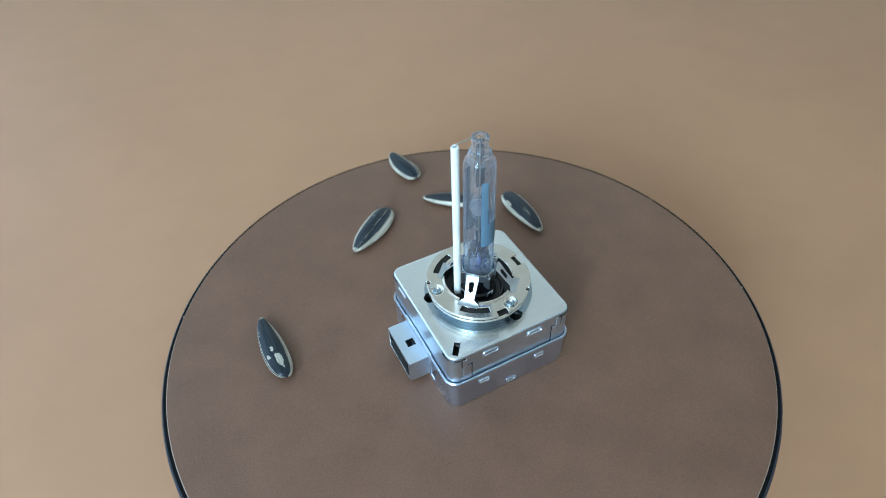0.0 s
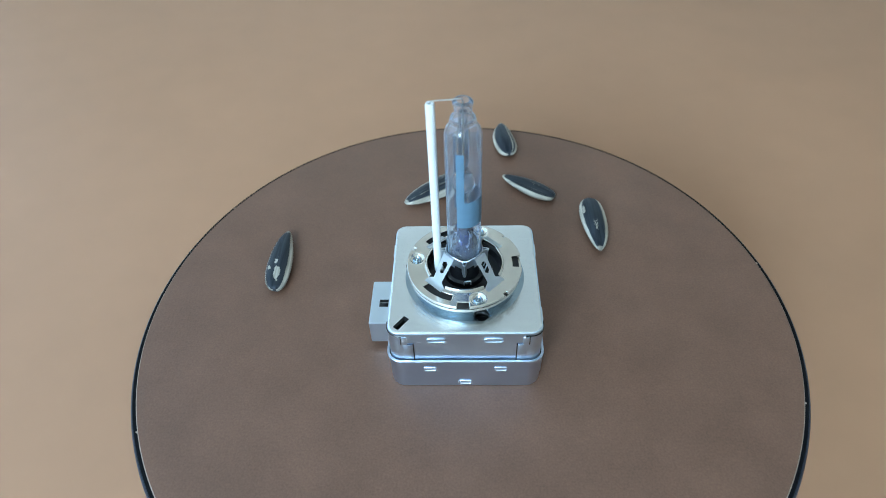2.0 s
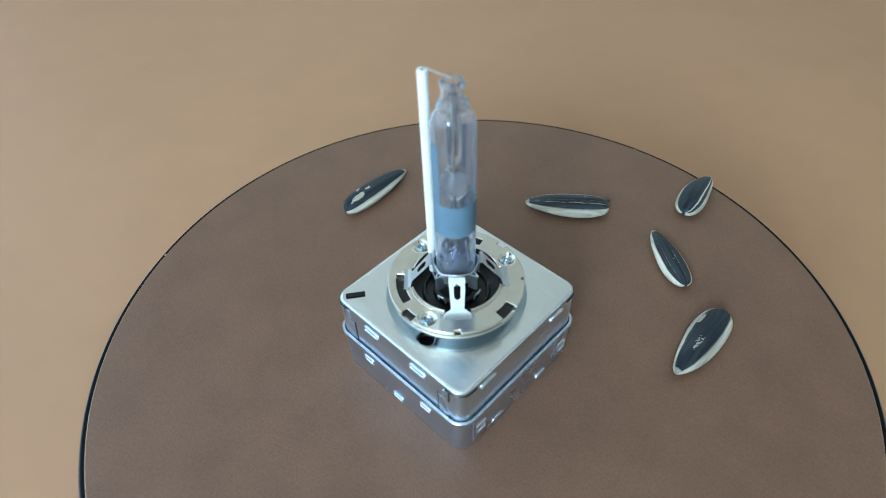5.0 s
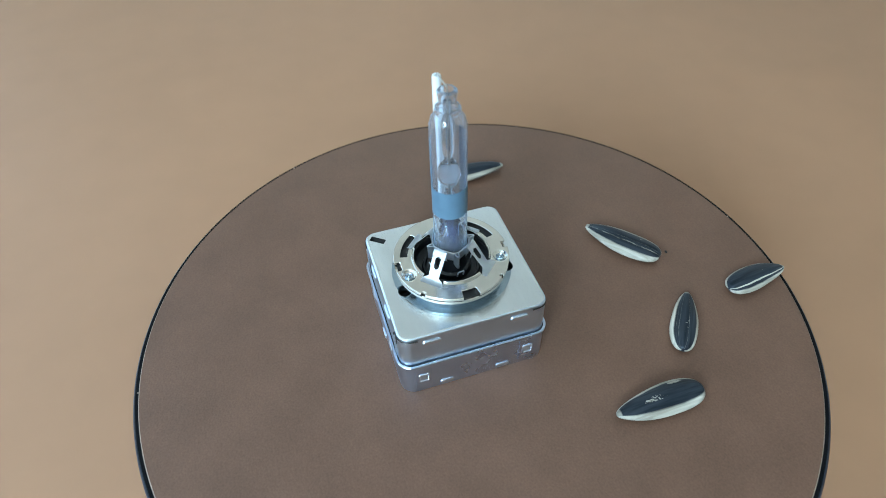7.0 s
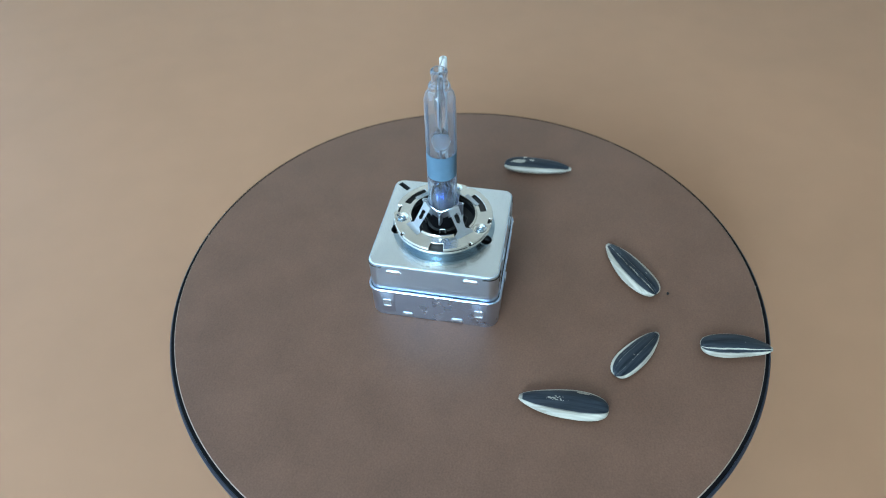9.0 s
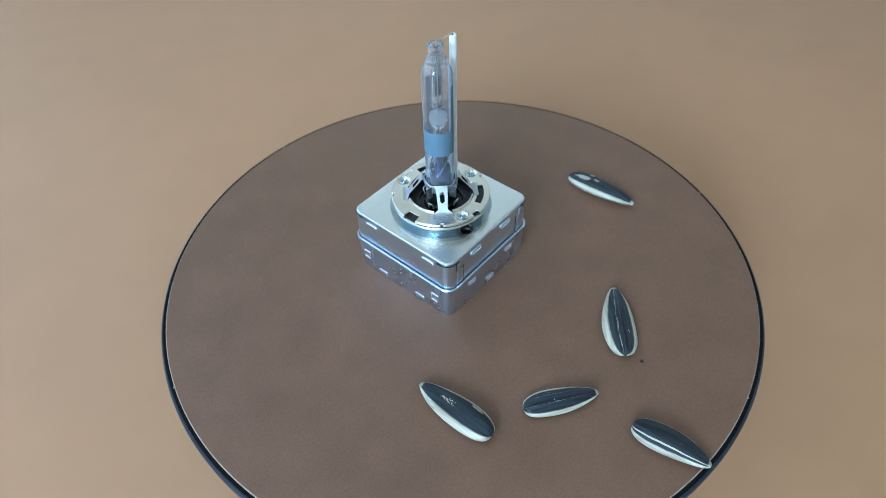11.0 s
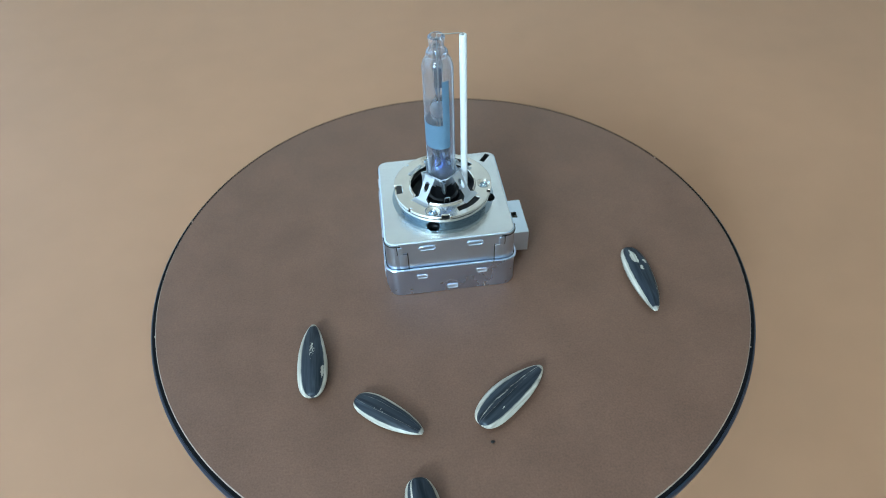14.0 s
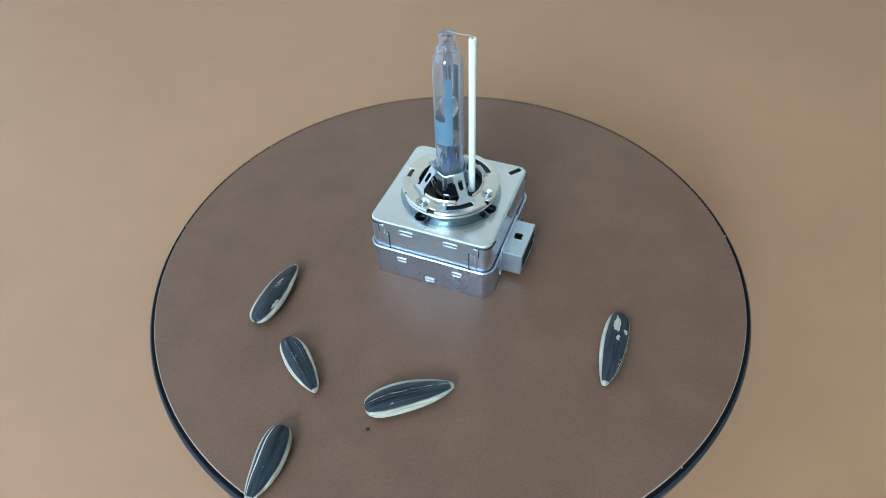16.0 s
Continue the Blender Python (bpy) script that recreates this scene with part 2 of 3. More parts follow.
# ---- turntable ----
def turntable():
    base = part("pedestal", revolve([(62, 0), (64, 1.5), (64, 30), (60, 33), (20, 34), (20, -TABLE_Z / MM - 5.2)], 64), BLACK_RIM)
    base.location = (0, 0, TABLE_Z)
    tagged(base, "black round pedestal standing on the beige table", "pedestal")
    top = empty("turntable", pose(0, 0, 0, 0, 0, SPIN_START), "round brown hardboard turntable with a black rim", "turntable")
    board = part("board", revolve([(99.8, -4.4), (100.35, -0.30), (100.05, 0.0)], 256), [BOARD_MAT, BLACK_RIM, EDGE_MAT], top)
    for f in board.data.polygons:
        if abs(f.normal.z) < 0.95:
            f.material_index = 1 if f.center.z < -0.001 else 2
    rim = loft([circle(r * MM, z * MM, 256) for r, z in ((101.42, -0.9), (101.7, -0.9), (102.1, -1.3), (102.3, -2.1), (102.2, -4.6), (101.5, -5.1), (99.0, -5.2), (99.0, -4.6), (101.42, -4.4), (101.42, -0.9))], (False, False))
    part("rim_band", rim, BLACK_RIM, top, "glossy black rim band")
    # black strip: the board's black side and the shadow gap painted in one
    gap = loft([circle(q * MM, z * MM, 256) for q, z in ((100.36, -0.3), (101.2, -0.35), (101.4, -0.6), (101.4, -4.3), (99.9, -4.3), (100.36, -0.3))], (False, False))
    part("edge_strip", gap, BLACK_GAP, top, "dull black strip for the board's side and shadow gap")
    rnd = random.Random(4)
    for a in (205.4, 340.2, 11.0, 96.5, 268.0, 150.0):
        chip = bmesh.new()
        bmesh.ops.create_icosphere(chip, subdivisions=1, radius=0.35 * MM)
        for v in chip.verts:
            v.co *= rnd.uniform(0.6, 1.3)
        moved(chip, pose(100.4 * MM * math.cos(radians(a)), 100.4 * MM * math.sin(radians(a)), -0.25 * MM))
        part("chip", chip, EDGE_MAT, top, "pale chip in the board's edge")
    return top


# ---- headlight bulb ----
def spring_tab(root, angle):
    """A strip that rises from its wide foot on the ring and folds over at its top; a round-ended slot goes through it."""
    path = ((12.2, 29.27), (11.3, 29.3), (10.7, 29.6), (10.2, 30.3), (6.4, 35.4), (6.05, 35.95), (5.7, 36.1), (5.4, 35.8), (5.25, 34.8), (5.1, 32.0))
    half = (3.1, 3.15, 2.8, 1.5, 1.85, 1.85, 1.8, 1.7, 1.6, 1.4)
    at = [0.0]
    for p, q in zip(path, path[1:]):
        at.append(at[-1] + math.dist(p, q))
    slot0, slot1, slot_half = at[3] + 2.1, at[4] - 0.8, 0.72
    nu, nv = 72, 14
    bm = bmesh.new()
    rows = []
    for i in range(nu + 1):
        u = at[-1] * i / nu
        r, z, w = (float(np.interp(u, at, c)) for c in ([p[0] for p in path], [p[1] for p in path], half))
        rows.append([bm.verts.new((r * MM, (2 * j / nv - 1) * w * MM, z * MM)) for j in range(nv + 1)])
    for i in range(nu):
        for j in range(nv):
            u = at[-1] * (i + 0.5) / nu
            w = float(np.interp(u, at, half))
            v = (2 * (j + 0.5) / nv - 1) * w
            over = max(slot0 + slot_half - u, u - slot1 + slot_half, 0)
            if math.hypot(over, v) < slot_half:
                continue
            bm.faces.new((rows[i][j], rows[i + 1][j], rows[i + 1][j + 1], rows[i][j + 1]))
    for v in [v for v in bm.verts if not v.link_faces]:
        bm.verts.remove(v)
    bmesh.ops.solidify(bm, geom=bm.faces[:], thickness=0.4 * MM)
    return part("spring_tab", moved(bm, pose(0, 0, 0, 0, 0, angle)), SPRING_METAL, root, "slotted spring tab")


def lamp_bulb():
    root = empty("headlight_bulb", pose(0, 0, 0), "xenon headlight bulb with a square metal igniter base", "headlight bulb")
    # lower tray: open at its top, with a rolled lip
    tray = loft([rounded(h, h, r, z) for z, h, r in ((0.0, 20.75, 3.6), (0.15, 21.05, 3.9), (0.5, 21.2, 4.0), (11.4, 21.3, 4.0), (11.9, 21.7, 4.2), (12.7, 21.75, 4.2), (12.9, 21.6, 4.1), (12.9, 21.15, 3.7), (12.4, 20.98, 3.5), (9.0, 20.95, 3.5))])
    tray_ob = part("tray", tray, TRAY_METAL, root, "stamped grey metal tray")
    lid = loft([rounded(h, h, r, z) for z, h, r in ((9.3, 20.75, 3.2), (23.3, 20.75, 3.2), (23.9, 20.65, 3.1), (24.2, 20.3, 2.8), (24.25, 19.8, 2.4))])
    lid_ob = part("lid", lid, [ZINC, LID_TOP], root, "bright zinc-plated lid")
    # upward faces take the paler tint that imitates what they reflect
    for f in lid_ob.data.polygons:
        f.material_index = int(f.normal.z > 0.9)
    slot = moved(box(-2.3, 2.3, -0.9, 0.9, -3, 2), pose(-17.0 * MM, -17.2 * MM, 24.2 * MM, 0, 0, 45 + 8))
    wells = [revolve([(2.0, 21.5), (2.0, 27)], 24, x=15.3 * math.cos(radians(a)), y=15.3 * math.sin(radians(a))) for a in (72, -73, 166)]
    # black pocket walls paint in the shade of the lid's holes
    crisp(cut(lid_ob, [slot, *wells], BLACK_PLASTIC_AND_SHADE)), crisp(tray_ob)
    # pressed lugs in the sides
    def lug(name, wide, high, deep, face, along, z, mat, parent, round_end=True):
        bm = bmesh.new()
        prof = []
        n = 5
        r = high / 2 if round_end else 0.25
        for hw, hh, d in ((wide / 2, high / 2, -0.3), (wide / 2, high / 2, deep * 0.6), (wide / 2 - 0.15, high / 2 - 0.15, deep)):
            rr = max(min(r, hh, hw) - 0.001, 0.02)
            prof.append([Vector((p[0] / MM, 0, p[1] / MM)) + Vector((0, -d, 0)) for p in rounded(hw, hh, rr, 0, n)])
        loft([[v * MM for v in p] for p in prof], bm=bm)
        if face in ("-y", "+y") or not round_end:
            rim = rounded(wide / 2, high / 2, min(r, high / 2 - 0.01), 0, n)
            edge = tube([(q[0] / MM, -0.12, q[1] / MM) for q in rim + rim[:2]], 0.2, 6)
            me = bpy.data.meshes.new("rim")
            edge.to_mesh(me)
            edge.free()
            for v in bm.verts:
                v.co.y = max(v.co.y, -0.06 * MM)
            bm.from_mesh(me)
            bpy.data.meshes.remove(me)
        turn = {"-y": 0, "+x": 90, "+y": 180, "-x": 270}[face]
        half = 20.8 if parent is lid_ob else 21.54 if high > 2 else 21.28
        m = pose(0, 0, 0, 0, 0, turn) @ pose(along * MM, -half * MM, z * MM)
        return part(name, moved(bm, m), mat, parent)

    for face in ("-y", "+y", "+x", "-x"):
        k = 7.6 if face in ("-y", "+y") else 12.2
        for a in (-k, k):
            if face == "-x" and a > 0:
                continue
            lug("pressed_lug", 5.0, 1.5, 0.35, face, a, 21.4, BRIGHT_LUG if face in ("+x", "-x") else ZINC, lid_ob)
        if face in ("-y", "+y"):
            for a in (-9.8, 9.8):
                lug("catch", 3.2, 1.5, 0.3, face, a, 8.8, BRIGHT_LUG, tray_ob, False)
            lug("catch", 3.2, 1.5, 0.35, face, 0, 2.4, BRIGHT_LUG, tray_ob, False)
            for s in (-1, 1):
                # the bent corner straps of the lid
                turn = pose(0, 0, 0, 0, 0, 0 if face == "-y" else 180)
                strap = box(min(s * 14.0, s * 16.6), max(s * 14.0, s * 16.6), -21.02, -20.5, 13.2, 19.6, 0.12)
                part("strap", moved(strap, turn), ZINC, lid_ob)
                strap = box(min(s * 15.4, s * 17.0), max(s * 15.4, s * 17.0), -20.99, -20.5, 19.0, 22.6, 0.12)
                part("strap", moved(strap, turn), ZINC, lid_ob)
        else:
            for a in (-15.2, 15.2):
                if face == "-x":
                    continue
                turn = pose(0, 0, 0, 0, 0, 90 if face == "+x" else 270)
                part("catch_plate", moved(box(a - 2.4, a + 2.4, -21.55, -21.1, 2.2, 11.7, 0.12), turn), TRAY_METAL, tray_ob)
                lug("catch", 2.7, 3.0, 0.5, face, a, 7.0, BRIGHT_LUG, tray_ob, False)
            for a in (-8.6, 8.0):
                lug("foot_lug", 4.0, 1.6, 0.25, face, a, 1.9, BRIGHT_LUG, tray_ob)
    # black strip painting shade round the lid's foot; dark joints under corners, beside straps
    part("gap_shade", loft([rounded(20.4, 20.4, 3.0, 11.8), rounded(21.1, 21.1, 3.6, 11.8), rounded(21.1, 21.1, 3.6, 12.5), rounded(20.4, 20.4, 3.0, 12.5), rounded(20.4, 20.4, 3.0, 11.8)], (False, False)), BLACK_PLASTIC_AND_SHADE, root, "black shade strip in the gap between lid and tray")
    for k, (sx, sy) in enumerate(((1, 1), (-1, 1), (-1, -1), (1, -1))):
        pts = []
        for i in range(9):
            a = radians(90 * k + 90 * i / 8)
            pts.append((sx * 17.55 + 3.22 * math.cos(a), sy * 17.55 + 3.22 * math.sin(a), 23.15))
        first, last = Vector(pts[0]), Vector(pts[-1])
        pts = [tuple(first + (first - Vector(pts[1])).normalized() * 1.6), *pts, tuple(last + (last - Vector(pts[-2])).normalized() * 1.6)]
        part("corner_joint", tube(pts, 0.2, 6), BLACK_PLASTIC_AND_SHADE, lid_ob)
    for sy in (-1, 1):
        for sx in (-1, 1):
            for x, z0, z1 in ((13.85, 12.6, 20.0), (17.1, 19.4, 22.9)):
                part("strap_joint", box(sx * x - 0.14, sx * x + 0.14, sy * 20.8 - 0.12, sy * 20.8 + 0.12, z0, z1), BLACK_PLASTIC_AND_SHADE, lid_ob)
            part("strap_joint", box(min(sx * 13.8, sx * 17.1), max(sx * 13.8, sx * 17.1), sy * 20.8 - 0.1, sy * 20.8 + 0.1, 19.55, 19.75), DARK_METAL, lid_ob)
    # plug socket on one side
    sock = box(-28.2, -20.9, -7.4, 9.0, 2.6, 11.6, 0.35)
    sock_ob = part("plug_socket", sock, ZINC, root, "grey metal plug socket")
    cut(sock_ob, [box(-29.5, -21.4, -6.3, 7.9, 3.6, 10.4), box(-25.6, -22.9, -1.2, 1.6, 10.0, 13)], BLACK_PLASTIC_AND_SHADE)
    for y in (-3.6, 0.8, 5.0):
        part("pin", box(-26.8, -21.0, y - 0.5, y + 0.5, 6.4, 7.2, 0.1), WIRE, sock_ob, "plug pin")
    part("socket_neck", box(-21.6, -20.9, -8.2, 9.8, 1.9, 13.4, 0.3), ZINC, root)
    # drawn collar under the flange
    collar = part("collar", revolve([(17.2, 24.2), (16.4, 24.3), (15.2, 24.5), (14.2, 24.9), (13.6, 25.5), (13.3, 26.4), (13.25, 27.6), (13.0, 27.9), (11.6, 27.9), (11.3, 27.6), (11.2, 24.6)], 128), DRAWN, root, "drawn metal collar")
    # the collar's metal holes are blackened inside in place of shade
    cut(collar, [revolve([(2.0, 20), (2.0, 27.0)], 24, x=15.3 * math.cos(radians(a)), y=15.3 * math.sin(radians(a))) for a in (72, -73, 166)], BLACK_PLASTIC_AND_SHADE)
    part("lower_flange", polar_plate(11.2, 15.8, 26.9, 27.8, [(100, 145, 11.6, 13.7), (-146, -102, 11.6, 13.7)], radii=12), POLISHED, root)
    # added black sheet stands in for the darkness seen through the ring's slots
    part("slot_shade", loft([circle(q * MM, z * MM, 64) for q, z in ((11.3, 27.82), (15.2, 27.82), (15.2, 28.15), (11.3, 28.15), (11.3, 27.82))], (False, False)), BLACK_PLASTIC_AND_SHADE, root, "black shade sheet under the flange ring")
    dimples = [(13.5 * math.cos(radians(a)), 13.5 * math.sin(radians(a))) for a in (70, 172, -75)]
    slots = [(105, 142, 12.0, 14.1), (-143, -105, 12.0, 14.1), (-6, 11, 13.4, 16.2), (-97, -86, 14.3, 16.2), (82, 91, 14.6, 16.2), (156, 161, 15.0, 16.2), (-48, -44, 15.2, 16.2), (40, 43, 15.2, 16.2)]
    ring = part("flange_ring", polar_plate(10.8, 16.0, 28.2, 29.2, slots, n=240, radii=24, dimples=dimples), POLISHED, root, "polished steel flange ring")
    crisp(sock_ob)
    bev = ring.modifiers.new("edge", "BEVEL")
    bev.width, bev.segments, bev.limit_method = 0.18 * MM, 2, "ANGLE"
    for x, y in dimples:
        part("spot_rivet", revolve([(1.25, 28.2), (1.2, 28.75), (0.95, 28.95), (0.75, 28.7), (0.5, 28.65), (0.3, 28.95), (0.05, 29.0)], 20, x=x, y=y), DRAWN, ring, "rough weld in a round dimple")
    # the folded lip round the opening, broken by the tabs' feet
    for mid in (0, 90, 180, 270):
        lip = bmesh.new()
        g = [[lip.verts.new((q * MM * math.cos(radians(a)), q * MM * math.sin(radians(a)), z * MM)) for q, z in ((11.1, 29.0), (10.9, 29.5), (10.65, 29.85), (10.4, 29.9), (10.25, 29.7), (10.3, 29.2), (10.5, 28.4), (10.9, 28.3))] for a in np.linspace(mid - 29, mid + 29, 18)]
        for p, q in zip(g, g[1:]):
            for k in range(8):
                lip.faces.new((p[k], q[k], q[(k + 1) % 8], p[(k + 1) % 8]))
        lip.faces.new(g[0]), lip.faces.new(g[-1][::-1])
        part("inner_lip", lip, POLISHED, ring)
    part("insulator", revolve([(11.1, 24.3), (11.1, 27.0), (10.7, 27.0), (10.3, 25.2), (8.2, 24.9), (7.9, 25.8), (7.3, 25.8), (7.0, 24.9), (5.6, 24.9), (5.2, 26.2), (4.4, 26.6), (4.3, 31.5), (4.2, 33.4)], 48), BLACK_PLASTIC_AND_SHADE, root, "black plastic insulator")
    # wavy spring collar and four slotted spring tabs
    n = 96
    def wave(z, extra):
        out = []
        for i in range(n):
            a = 2 * math.pi * i / n
            r = (4.7 + extra + 0.25 * max(0, math.cos(4 * (a - radians(45)))) ** 2) * MM
            out.append((r * math.cos(a), r * math.sin(a), (z + 0.5 * math.cos(4 * (a - radians(45)))) * MM))
        return out
    part("spring_collar", loft([wave(32.2, -0.2), wave(35.2, 0), wave(35.4, 0.25), wave(35.2, 0.4), wave(32.2, 0.1), wave(32.2, -0.2)], (False, False)), BRIGHT_LUG, root)
    for a in (45, 135, -135, -45):
        spring_tab(root, a)
    for a in (0, 90, 180, 270):
        # pinched folds of the collar and the small clips below them
        fold = loft([[(r * MM, y * MM, z * MM) for r, y in ((4.5, 0.75), (6.1, 0.42), (6.5, 0.2), (6.5, -0.2), (6.1, -0.42), (4.5, -0.75), (4.5, -0.5), (5.9, -0.16), (5.9, 0.16), (4.5, 0.5))] for z in (30.2, 32.0, 33.6, 34.7)])
        for v in fold.verts:
            if v.co.z > 34 * MM:
                v.co.x += 0.25 * MM
        part("clamp_fold", moved(fold, pose(0, 0, 0, 0, 0, a)), BRIGHT_LUG, root)
        clip = tube([(5.6, -0.9, 26.2), (6.1, -0.9, 27.9), (6.3, -0.75, 28.4), (6.3, 0.75, 28.4), (6.1, 0.9, 27.9), (5.6, 0.9, 26.2)], 0.2, 8)
        part("wire_clip", moved(clip, pose(0, 0, 0, 0, 0, a + 8)), SPRING_METAL, root)
    # outer glass
    outer = [(4.4, 33.2), (4.45, 40), (4.45, 72.3), (4.1, 73.8), (3.4, 74.9), (2.95, 75.5), (3.1, 76.1), (3.0, 76.8), (2.4, 77.3), (2.05, 77.9), (2.1, 79.2), (2.35, 80.5), (2.35, 80.9), (2.0, 81.25), (1.5, 81.3)]
    inner = [(1.4, 80.8), (1.6, 79.6), (1.5, 78.2), (1.9, 77.3), (2.4, 76.6), (2.4, 75.6), (3.15, 74.7), (3.85, 73.6), (4.18, 72.1), (4.2, 40), (4.15, 33.3)]
    part("glass_envelope", revolve(outer + inner, 64, (False, False)), PAINTED_HAZE_GLASS, root, "clear quartz glass envelope")
    arc = [(0.8, 45.6), (1.4, 46.4), (1.55, 50.5), (1.0, 53.2), (1.2, 54.3), (2.0, 55.2), (2.7, 56.6), (2.9, 58.0), (2.7, 59.6), (2.0, 61.0), (1.2, 61.9), (1.0, 62.8), (1.55, 64.6), (1.6, 72.5), (1.1, 74.5), (0.9, 78.9), (0.4, 79.1)]
    part("arc_tube", revolve(arc, 40), GLASS, root, "clear quartz arc tube")
    chamber = [(0.2, 55.9), (1.1, 56.4), (1.65, 57.4), (1.75, 58.2), (1.55, 59.2), (0.9, 60.1), (0.2, 60.5)]
    part("arc_chamber", revolve(chamber[::-1], 32), material("salt_haze", (0.85, 0.90, 0.95), 0.35, Transmission_Weight=0.8, IOR=1.12), root, "milky arc chamber")
    part("electrode", tube([(0, 0, 33), (0, 0, 57.0)], 0.17), WIRE, root)
    part("electrode", tube([(0, 0, 59.4), (0, 0, 80.9)], 0.17), WIRE, root)
    part("foil", box(-0.75, 0.75, -0.05, 0.05, 65.5, 71.5, 0.02), DARK_METAL, root)
    part("foil", box(-0.75, 0.75, -0.05, 0.05, 43.0, 49.5, 0.02), DARK_METAL, root)
    def pinched(r, z, depth, turn):
        return [(r * (1 + depth * math.cos(5 * a + turn)) * math.cos(a) * MM, r * (1 + depth * math.cos(5 * a + turn)) * math.sin(a) * MM, z * MM) for a in (2 * math.pi * i / 40 for i in range(40))]
    part("stem", loft([pinched(*p) for p in ((3.4, 33.2, 0.05, 0), (3.4, 36.0, 0.1, 0.2), (3.1, 38.4, 0.16, 0.5), (2.7, 40.2, 0.2, 0.9), (2.2, 41.6, 0.12, 1.3), (2.5, 42.8, 0.18, 1.9), (1.9, 44.2, 0.15, 2.4), (1.3, 45.4, 0.05, 2.8))]), STEM_GLASS, root, "blue-tinted pinched glass stem")
    part("stem_core", revolve([(2.7, 33.0), (2.6, 36.2), (1.7, 38.6), (0.8, 40.0), (0.3, 43.5)], 24), STEM_METAL, root, "dark blue metal core")
    # added bright rods imitate streaks of window light refracted in the stem
    for k in range(3):
        turn = 2.1 * k
        part("stem_streak", tube([(1.9 * math.cos(turn + 0.12 * i), 1.9 * math.sin(turn + 0.12 * i), 33.2 + 0.7 * i) for i in range(12)], 0.16, 6), BRIGHT_LUG, root)
    # the coating on the glass: a belt with an upright strip at each end
    def coat(a0, a1, z0, z1):
        m = max(3, int((a1 - a0) / 4))
        bm = bmesh.new()
        g = [[bm.verts.new((r * MM * math.cos(radians(a)), r * MM * math.sin(radians(a)), z * MM)) for r, z in ((4.46, z0), (4.51, z0), (4.51, z1), (4.46, z1))] for a in np.linspace(a0, a1, m)]
        for p, q in zip(g, g[1:]):
            for k in range(4):
                bm.faces.new((p[k], q[k], q[(k + 1) % 4], p[(k + 1) % 4]))
        bm.faces.new(g[0]), bm.faces.new(g[-1][::-1])
        return bm
    part("coating", coat(-113, 125, 46.6, 55.0), COATING, root, "blue-grey light-blocking belt")
    part("coating", coat(-113, -88, 55.0, 69.5), COATING, root, "blue-grey light-blocking strip")
    part("coating", coat(97, 125, 55.0, 69.5), COATING, root, "blue-grey light-blocking strip")
    # white return rod and its wire
    rod = revolve([(1.08, 27.0), (1.08, 80.4), (0.95, 80.7), (0.5, 80.7), (0.45, 78.5)], 24, x=-7.3, y=-0.2)
    part("return_rod", rod, CERAMIC, root, "white ceramic insulating rod")
    part("lead_wire", tube([(-7.3, -0.2, 78.0), (-7.3, -0.2, 80.9), (-6.9, -0.2, 81.2), (-5.5, -0.1, 81.25), (-3, 0, 81.3), (-1.2, 0, 81.55), (-0.2, 0, 81.6), (0, 0, 80.8)], 0.17, 8), WIRE, root, "thin nickel lead wire")
    return root


